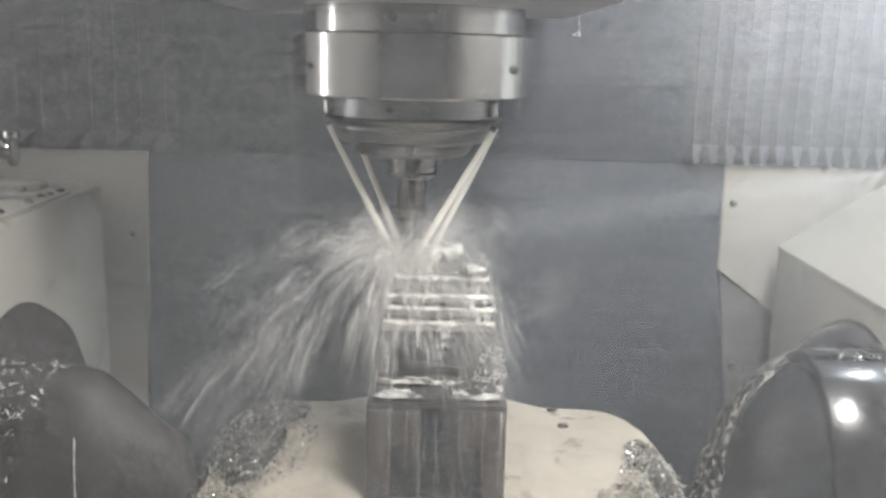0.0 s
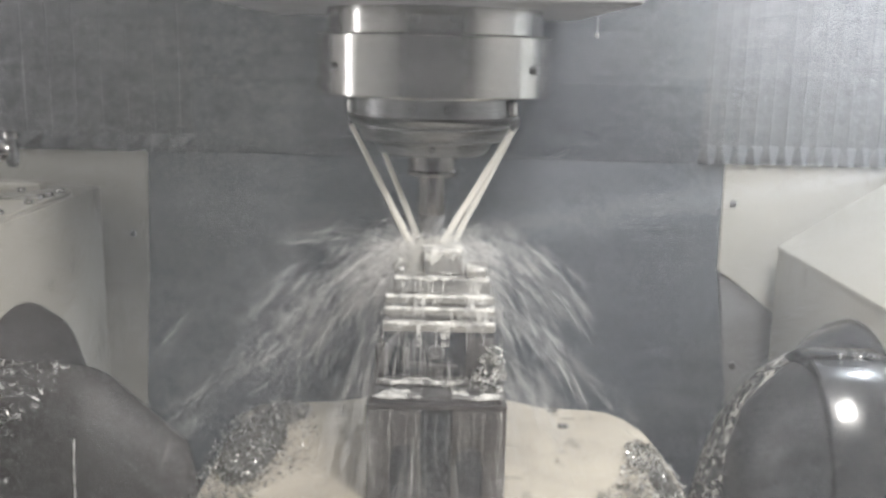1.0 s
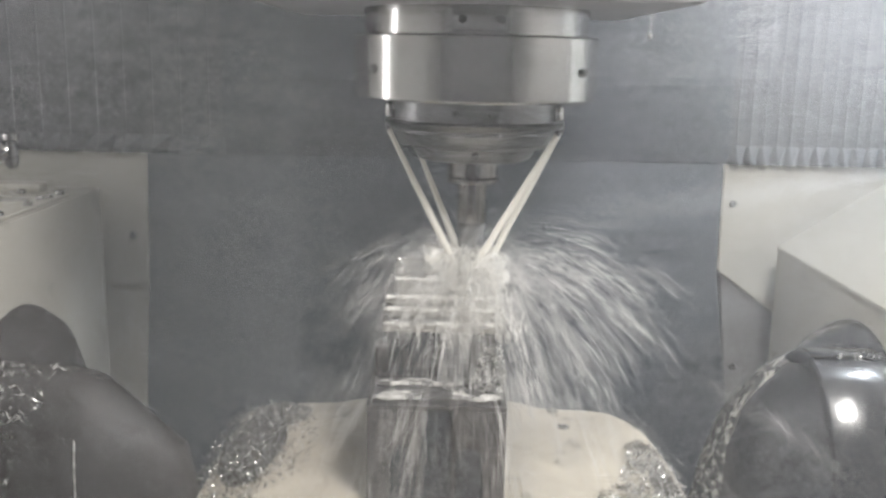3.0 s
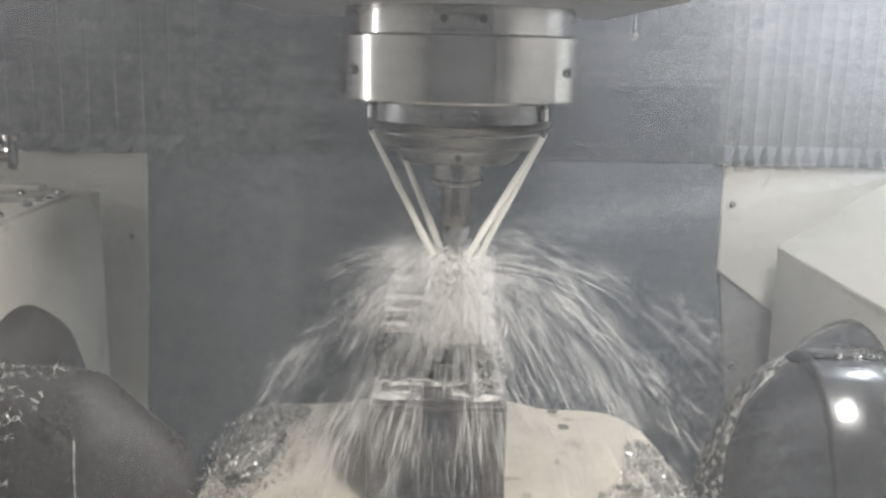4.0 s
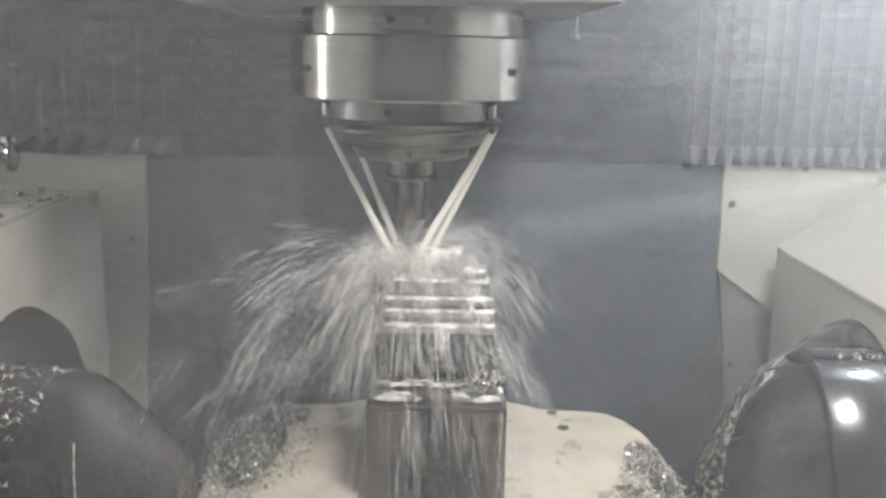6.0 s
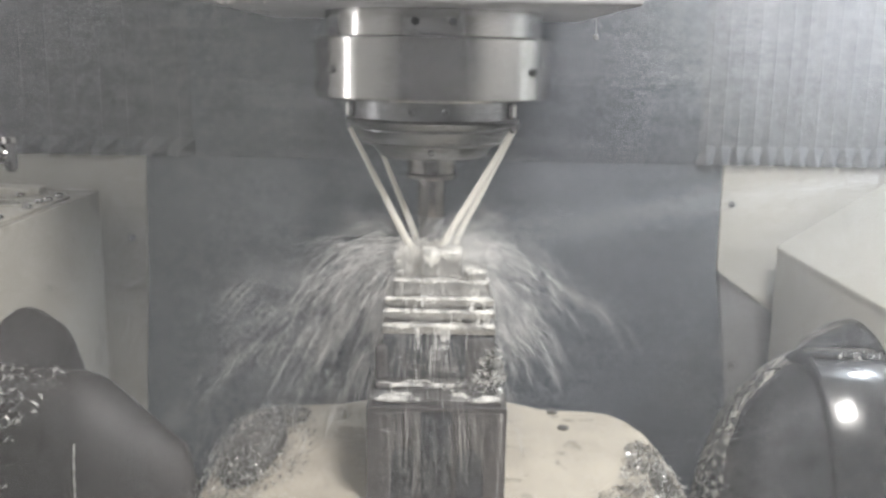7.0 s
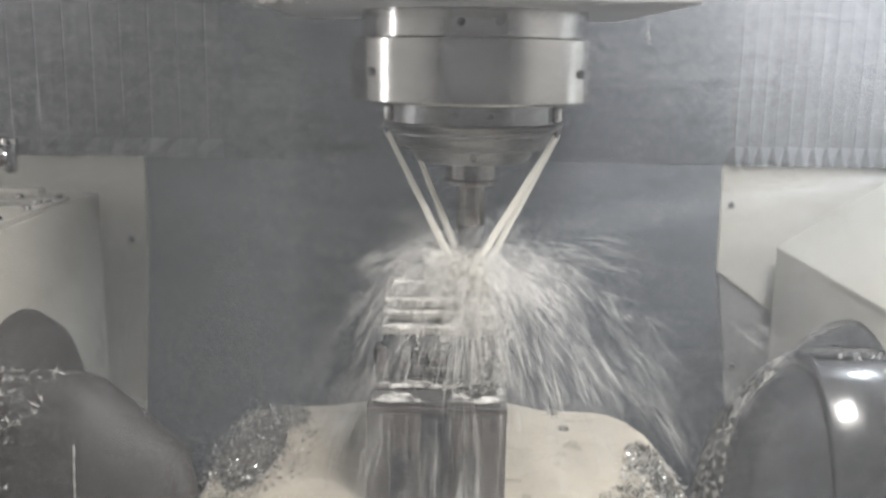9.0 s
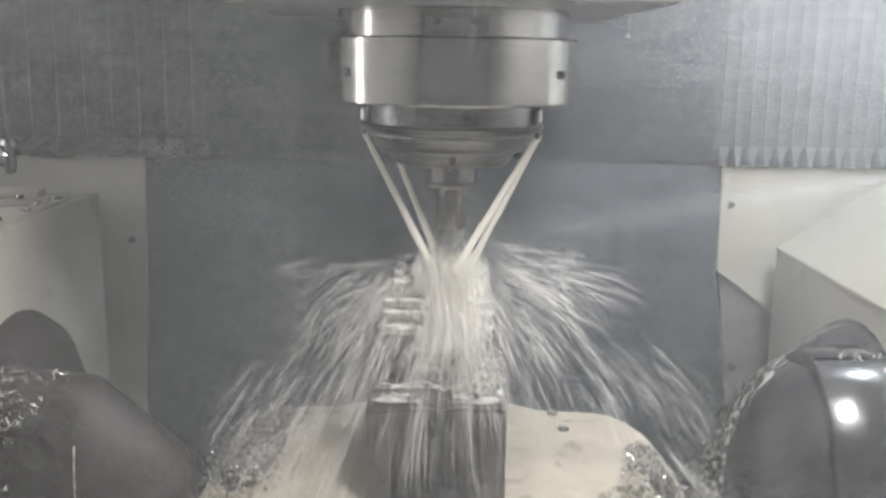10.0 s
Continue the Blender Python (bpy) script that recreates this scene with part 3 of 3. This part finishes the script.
        for a, b in zip(rows, rows[1:]):
            for j in range(2):
                bm.faces.new((a[j], b[j], b[j + 1], a[j + 1]))
        part("curtain", bm, CURTAIN, c, "", 80)
    # thin runs down the upright faces
    for k in range(34):
        low = rnd.random() < 0.82
        x = rnd.uniform(-0.053, 0.049) if low else rnd.uniform(-0.045, 0.041)
        if low:
            yf, za, zb = (-0.0853 if (x < -0.0145 or x > 0.0105) else -0.0808), 1.1322, rnd.uniform(1.0565, 1.11)
        else:
            yf, za, zb = -0.0443, 1.182, rnd.uniform(1.146, 1.17)
        w0 = rnd.uniform(0.0004, 0.0018)
        bm = bmesh.new()
        rows = []
        for i in range(9):
            f_ = i / 8
            xx = x + 0.0006 * math.sin(f_ * 5 + k)
            ww = w0 * (1 - 0.5 * f_ + 0.25 * math.sin(f_ * 9 + k))
            rows.append([bm.verts.new((xx - ww, yf + 0.0001, za + (zb - za) * f_)), bm.verts.new((xx, yf - 0.0006, za + (zb - za) * f_)), bm.verts.new((xx + ww, yf + 0.0001, za + (zb - za) * f_))])
        for a, b in zip(rows, rows[1:]):
            for j in range(2):
                bm.faces.new((a[j], b[j], b[j + 1], a[j + 1]))
        part("run", bm, THIN_FILM, c, "", 80)


def chip_heap(name, label, spots, count, seed, size=(0.0025, 0.007), mat=None):
    """Loose curls of cut metal; spots: places with radius and the height to which they pile."""
    rnd = random.Random(seed)
    verts, faces = [], []
    for i in range(count):
        cx, cy, cz, rx, ry, hz = rnd.choice(spots)
        a, u = rnd.uniform(0, 6.2832), math.sqrt(rnd.random())
        p = Vector((cx + rx * u * math.cos(a), cy + ry * u * math.sin(a), cz + hz * (1 - u) * rnd.random() + 0.0008))
        turn = Euler((rnd.uniform(-0.9, 0.9), rnd.uniform(-0.9, 0.9), rnd.uniform(0, 6.28))).to_matrix()
        L, w, c = rnd.uniform(*size), rnd.uniform(0.00015, 0.00050), rnd.uniform(0.3, 2.4)
        base = len(verts)
        for k in range(5):
            f = k / 4 - 0.5
            q = Vector((L * math.sin(c * f) / c, 0, L * (1 - math.cos(c * f)) / c))
            tw = Euler((f * 1.5, 0, 0)).to_matrix() @ Vector((0, w, 0))
            verts += [tuple(p + turn @ (q - tw)), tuple(p + turn @ (q + tw))]
        faces += [(base + 2 * k, base + 2 * k + 1, base + 2 * k + 3, base + 2 * k + 2) for k in range(4)]
    me = bpy.data.meshes.new(name)
    me.from_pydata(verts, [], faces)
    me.materials.append(mat or CHIP)
    return tagged(new(name, me), label, "metal chips", kind="stuff")


def mound(name, label, cx, cy, z, rx, ry, hz, seed):
    """A low uneven heap of wet sludge and fines."""
    bm = bmesh.new()
    n, m = 26, 9
    rows = []
    for i in range(1, m + 1):
        u = i / m
        row = []
        for k in range(n):
            a = 6.2832 * k / n
            e = 1 + 0.22 * noise.noise(Vector((math.cos(a) * 1.7 + seed, math.sin(a) * 1.7, 0)))
            x, y = cx + rx * u * e * math.cos(a), cy + ry * u * e * math.sin(a)
            row.append(bm.verts.new((x, y, z + hz * max(0, (1 - u * u)) * (0.75 + 0.5 * noise.noise(Vector((x * 60, y * 60, seed)))) - 0.0006 * (i == m))))
        rows.append(row)
    bm.faces.new(rows[0])
    for a, b in zip(rows, rows[1:]):
        for k in range(n):
            bm.faces.new((a[k], a[(k + 1) % n], b[(k + 1) % n], b[k]))
    return tagged(new(name, finish(bm, name, GRIME, 80)), label, "chip sludge", kind="stuff")


CLUMP = [(0.038, -0.052, 1.1455, 0.012, 0.008, 0.034), (0.026, -0.060, 1.1415, 0.024, 0.012, 0.012), (0.047, -0.048, 1.1455, 0.006, 0.008, 0.042), (0.040, -0.050, 1.160, 0.010, 0.006, 0.016)]


def chips():
    mound("chip_mound", "dark wet mound of chips and sludge on the table", -0.166, 0.02, 1.0556, 0.028, 0.085, 0.010, 3)
    mound("chip_mound", "small dark mound of chips on the table edge", 0.187, -0.050, 1.0556, 0.010, 0.045, 0.005, 8)
    chip_heap("metal_chips", "heap of fine metal chips on the table", [(-0.165, 0.0, 1.0565, 0.034, 0.06, 0.013), (-0.165, 0.06, 1.0565, 0.030, 0.05, 0.015), (-0.172, -0.06, 1.0565, 0.030, 0.05, 0.010), (-0.150, 0.09, 1.0565, 0.028, 0.025, 0.014), (-0.155, 0.02, 1.0563, 0.046, 0.10, 0.008)], 3600, 21, (0.002, 0.0065))
    chip_heap("metal_chips", "shining slivers in the dark heap on the table", [(-0.165, 0.0, 1.060, 0.036, 0.07, 0.012), (-0.160, 0.07, 1.060, 0.032, 0.045, 0.015), (-0.172, -0.06, 1.060, 0.030, 0.05, 0.010)], 120, 29, (0.0035, 0.0085), BRIGHT_CHIP)
    chip_heap("metal_chips", "shining slivers among the chips on the table edge", [(0.178, -0.04, 1.0565, 0.024, 0.06, 0.014)], 420, 27, (0.002, 0.008), BRIGHT_CHIP)
    chip_heap("metal_chips", "heap of bright metal chips on the table edge", [(0.175, -0.05, 1.0565, 0.026, 0.05, 0.014), (0.180, 0.005, 1.0565, 0.016, 0.035, 0.008), (0.160, -0.08, 1.0565, 0.034, 0.03, 0.004)], 1300, 22, (0.002, 0.0075))
    chip_heap("metal_chips", "tangle of bright chips on the fixture ledge", CLUMP, 430, 23, (0.0025, 0.0080))
    chip_heap("metal_chips", "shining chips in the fixture tangle", CLUMP, 420, 33, (0.0025, 0.0085), BRIGHT_CHIP)
    chip_heap("metal_chips", "thin bright curls caught on the part", [(0.030, -0.018, 1.2312, 0.012, 0.012, 0.004), (0.0, 0.0, 1.2448, 0.014, 0.012, 0.003), (-0.033, -0.010, 1.2302, 0.006, 0.014, 0.003)], 26, 28, (0.004, 0.012), BRIGHT_CHIP)
    rnd = random.Random(17)
    spots = []
    for k in range(190):
        f = radians(2 + 72 * rnd.random())
        spots.append((rnd.uniform(-0.375, -0.284 - 0.03 * f), -0.07 - 0.054 * math.sin(f), 1.03 + 0.1272 * math.cos(f) + 0.0003, 0.004, 0.001, 0.0012))
    chip_heap("metal_chips", "chips stuck to the dull black housing", spots, 250, 24, (0.003, 0.009), BRIGHT_CHIP)
    chip_heap("metal_chips", "few chips stuck to the glossy dome", [(0.336, -0.105, 1.177, 0.014, 0.010, 0.003), (0.310, -0.095, 1.1845, 0.02, 0.008, 0.002), (0.340, -0.125, 1.160, 0.010, 0.006, 0.006)], 90, 25, (0.0025, 0.008), BRIGHT_CHIP)


enclosure()
side_covers()
SPINDLE = spindle()
SADDLE = ram_cover()
FOLDS = {"right": bellows(0.285, 0.51, 14), "left": bellows(-0.262, -0.66, 14)}
rotary_table()
housings()
fixture()
chips()


# ---- coolant spray ----
def drop_mesh(name, drops, mat):
    """Many drawn-out drops in one mesh: place, half axis, radius."""
    n = len(drops)
    p = np.array([d[0] for d in drops])
    h = np.array([d[1] for d in drops])
    r = np.array([d[2] for d in drops])[:, None]
    w = h / np.maximum(np.linalg.norm(h, axis=1, keepdims=True), 1e-9)
    u = np.cross(w, np.where(np.abs(w[:, 2:]) < 0.9, [[0.0, 0, 1]], [[1.0, 0, 0]]))
    u /= np.linalg.norm(u, axis=1, keepdims=True)
    v = np.cross(w, u)
    ring = [p + r * (u * math.cos(a) + v * math.sin(a)) for a in (0, 2.0944, 4.1888)]
    verts = np.stack([p - h, p + h] + ring, 1).reshape(-1, 3)
    base = np.array([(0, 3, 2), (0, 4, 3), (0, 2, 4), (1, 2, 3), (1, 3, 4), (1, 4, 2)])
    faces = (base[None] + (np.arange(n) * 5)[:, None, None]).reshape(-1, 3)
    me = bpy.data.meshes.new(name)
    me.vertices.add(len(verts))
    me.vertices.foreach_set("co", verts.ravel())
    me.loops.add(len(faces) * 3)
    me.loops.foreach_set("vertex_index", faces.ravel())
    me.polygons.add(len(faces))
    me.polygons.foreach_set("loop_start", np.arange(len(faces)) * 3)
    me.polygons.foreach_set("loop_total", np.full(len(faces), 3))
    me.update(calc_edges=True)
    me.materials.append(mat)
    return me


def spray():
    s = thing("coolant_spray", "milky coolant thrown off the cutter in streaks", "coolant spray")
    rnd = random.Random(7)
    batches = []
    for k in range(240):
        # one batch of drops leaves in a narrow fan; local x points outwards
        drops = []
        for i in range(rnd.randint(20, 32)):
            az, d = rnd.gauss(0, 0.20), rnd.uniform(0.003, 0.060)
            ln, slope = rnd.uniform(0.004, 0.016), rnd.gauss(0, 0.20) - 5.0 * d
            q = (math.cos(az) * d, math.sin(az) * d, slope * d * 0.5 + rnd.gauss(0, 0.006))
            drops.append((q, (math.cos(az) * ln, math.sin(az) * ln, slope * ln), rnd.uniform(0.00018, 0.00048) * (1.8 if rnd.random() < 0.10 else 1)))
        for i in range(24):
            az, d = rnd.gauss(0, 0.38), rnd.uniform(0.0, 0.07)
            drops.append(((math.cos(az) * d, math.sin(az) * d, rnd.gauss(0, 0.014)), (0.0030, 0, -0.012 * d), rnd.uniform(0.00012, 0.00025)))
        ob = new("spray_burst", drop_mesh("spray_burst", drops, SPRAY))
        ob.parent = s
        tagged(ob, kind="stuff")
        batches.append(ob)
    drops = []
    for i in range(5200):
        a, u = rnd.uniform(0, 6.283), rnd.random()
        r = 0.003 + 0.026 * u
        ln = rnd.uniform(0.001, 0.004)
        drops.append(((math.cos(a) * r, math.sin(a) * r, rnd.uniform(-0.026, 0.022) * (1.15 - u)), (math.cos(a) * ln, math.sin(a) * ln, rnd.uniform(-0.3, 0.9) * ln), rnd.uniform(0.0005, 0.0017)))
    # a torn crown of foam over the cutter's foot
    for i in range(900):
        a, r = rnd.uniform(0, 6.283), rnd.uniform(0.010, 0.032)
        ln = rnd.uniform(0.001, 0.004)
        lift = 0.026 - 0.0055 * (r / 0.020) ** 2.2 + rnd.gauss(0, 0.0022)
        drops.append(((math.cos(a) * r, math.sin(a) * r, lift), (math.cos(a) * ln, math.sin(a) * ln, -ln * r / 0.03), rnd.uniform(0.0003, 0.0009)))
    # the column that falls past the flanges when the cutter stands before the part
    for i in range(2200):
        u = rnd.random()
        drops.append(((rnd.gauss(0, 0.006 + 0.009 * u), -0.020 - 0.010 * u + rnd.gauss(0, 0.0025), 0.014 - 0.060 * u), (rnd.gauss(0, 0.0008), -0.0004, -rnd.uniform(0.002, 0.006)), rnd.uniform(0.0003, 0.0010)))
    core = new("splash_core", drop_mesh("splash_core", drops, FOAM))
    core.parent = s
    tagged(core, kind="stuff")
    return s, batches, core


def speck_mesh(name, p, r, rs):
    """Many tiny drops in one mesh, each a four-cornered grain turned at random."""
    n = len(p)
    a, b = rs.randn(n, 3), rs.randn(n, 3)
    a /= np.linalg.norm(a, axis=1, keepdims=True)
    b = np.cross(a, b)
    b /= np.linalg.norm(b, axis=1, keepdims=True)
    c = np.cross(a, b)
    r = r[:, None] * 0.57735
    verts = np.stack([p + r * (a + b + c), p + r * (a - b - c), p + r * (b - a - c), p + r * (c - a - b)], 1).reshape(-1, 3)
    base = np.array([(0, 1, 2), (0, 3, 1), (0, 2, 3), (1, 3, 2)])
    faces = (base[None] + (np.arange(n) * 4)[:, None, None]).reshape(-1, 3)
    me = bpy.data.meshes.new(name)
    me.vertices.add(len(verts))
    me.vertices.foreach_set("co", verts.ravel())
    me.loops.add(len(faces) * 3)
    me.loops.foreach_set("vertex_index", faces.ravel())
    me.polygons.add(len(faces))
    me.polygons.foreach_set("loop_start", np.arange(len(faces)) * 3)
    me.polygons.foreach_set("loop_total", np.full(len(faces), 3))
    me.update(calc_edges=True)
    me.materials.append(HAZE_DROP)
    return me


def mist():
    """A drifting ribbon of fine drops, cutter to wall, standing in for a light beam."""
    rs = np.random.RandomState(11)
    n = 50000
    u = rs.rand(n, 1)
    p = np.array([0.04, 0.12, 1.235]) + u * np.array([0.42, 0.02, 0.068]) + rs.randn(n, 3) * np.array([0.01, 0.02, 0.005]) * (0.6 + 1.6 * (1 - u))
    p[:, 1] = np.minimum(p[:, 1], 0.228)
    ob = new("beam_drops", speck_mesh("beam_drops", p, rs.uniform(0.00008, 0.00020, n), rs))
    return tagged(ob, "thin white ribbon of drops put in as a light beam", "mist", kind="stuff")


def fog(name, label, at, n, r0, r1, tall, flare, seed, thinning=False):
    """Fine drops round an upright axis, added as haze once shutter blur smears them."""
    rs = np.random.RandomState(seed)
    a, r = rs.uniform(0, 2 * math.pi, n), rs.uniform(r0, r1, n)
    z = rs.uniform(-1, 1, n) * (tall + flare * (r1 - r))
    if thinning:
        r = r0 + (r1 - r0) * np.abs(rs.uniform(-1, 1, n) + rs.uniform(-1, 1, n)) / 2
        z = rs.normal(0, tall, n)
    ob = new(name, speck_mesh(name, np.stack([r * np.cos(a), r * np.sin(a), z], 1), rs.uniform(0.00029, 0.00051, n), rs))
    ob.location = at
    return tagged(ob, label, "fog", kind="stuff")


# Drop clouds added to lay a pale haze over the whole view.
VEIL_AT, BANK_AT = (0.08, 0.0, 1.265), (0.35, 0.02, 1.46)
HAZE_VEIL = fog("haze_veil", "fine drops spun round the spindle as a haze veil", VEIL_AT, 380000, 0.20, 0.46, 0.18, 0.45, 12)
# Second drop cloud, added as a pale glow at the upper right.
HAZE_BANK = fog("haze_veil", "eddy of drops added to lighten the upper right", BANK_AT, 80000, 0.08, 0.27, 0.075, 0.0, 13, True)
BEAM_THING = mist()
SPRAY_THING, BATCHES, CORE = spray()


# ---- motion ----
def tool_at(t):
    for a, b in zip(TOOL_PATH, TOOL_PATH[1:]):
        if t <= b[0]:
            f = max(0.0, (t - a[0]) / (b[0] - a[0]))
            return a[1] + (b[1] - a[1]) * f, a[2] + (b[2] - a[2]) * f
    return TOOL_PATH[-1][1:]


def motions():
    walk(SPINDLE, [(t, pose(x, y, 0)) for t, x, y in TOOL_PATH])
    walk(SADDLE, [(t, pose(x, 0, 0)) for t, x, y in TOOL_PATH])
    for folds in FOLDS.values():
        for ob, f, x0 in folds:
            walk(ob, [(t, pose(x0 + x * (1 - f), 0.251, 0)) for t, x, y in TOOL_PATH])
    walk(SPRAY_THING, [(t, pose(x, y, 1.231)) for t, x, y in TOOL_PATH])
    rnd = random.Random(3)
    tick = 1.0 / FPS
    for k, ob in enumerate(BATCHES):
        t, rows, home = -rnd.uniform(0, 0.25), [], (rnd.uniform(225, 315) if k % 4 == 0 else rnd.uniform(0, 360))
        while t < 10.0:
            az = home + rnd.uniform(-18, 18)
            out, up, last = rnd.uniform(0.35, 1.15), rnd.uniform(-0.05, 0.65), rnd.choice((5, 6, 7, 8))
            if k % 4 == 0:
                out, up, last = rnd.uniform(0.15, 0.55), rnd.uniform(-0.6, 0.1), rnd.choice((4, 5, 6))
            # thrown farther on the side of the part on which the cutter stands
            tx, ty = tool_at(t)
            out *= 0.86 + 0.30 * (math.cos(radians(az)) * tx + math.sin(radians(az)) * ty) / max(0.01, math.hypot(tx, ty))
            for i in range(last):
                when, d = t + i * tick, i * tick
                if 0 <= when <= 10.0:
                    r, z = out * d, up * d - 4.9 * d * d
                    dip = math.degrees(math.atan2(-(up - 9.8 * d), out))
                    rows.append((when, pose(r * math.cos(radians(az)), r * math.sin(radians(az)), z, 0, 0, az) @ pose(0, 0, 0, 0, dip * 0.65, 0)))
            t += last * tick
        walk(ob, rows)
    walk(BEAM_THING, [(0.0, pose(0, 0, 0)), (5.0, pose(-0.012, 0.004, -0.006)), (10.0, pose(-0.022, 0.0, -0.010))])
    # Spun fast so that shutter blur smears the drops into an even veil.
    walk(HAZE_VEIL, [(k * tick, pose(*VEIL_AT, 0, 0, 48 * k)) for k in range(round(10.0 * FPS) + 1)])
    walk(HAZE_BANK, [(k * tick, pose(*BANK_AT, 0, 0, -48 * k)) for k in range(round(10.0 * FPS) + 1)])
    rows = []
    t = 0.0
    while t <= 10.0:
        rows.append((t, pose(rnd.uniform(-0.002, 0.002), 0, 0.003 if len(rows) % 2 else -0.009 - rnd.uniform(0, 0.003), rnd.uniform(-4, 4), rnd.uniform(-5, 5), rnd.uniform(-14, 14))))
        t += tick
    walk(CORE, rows)


motions()
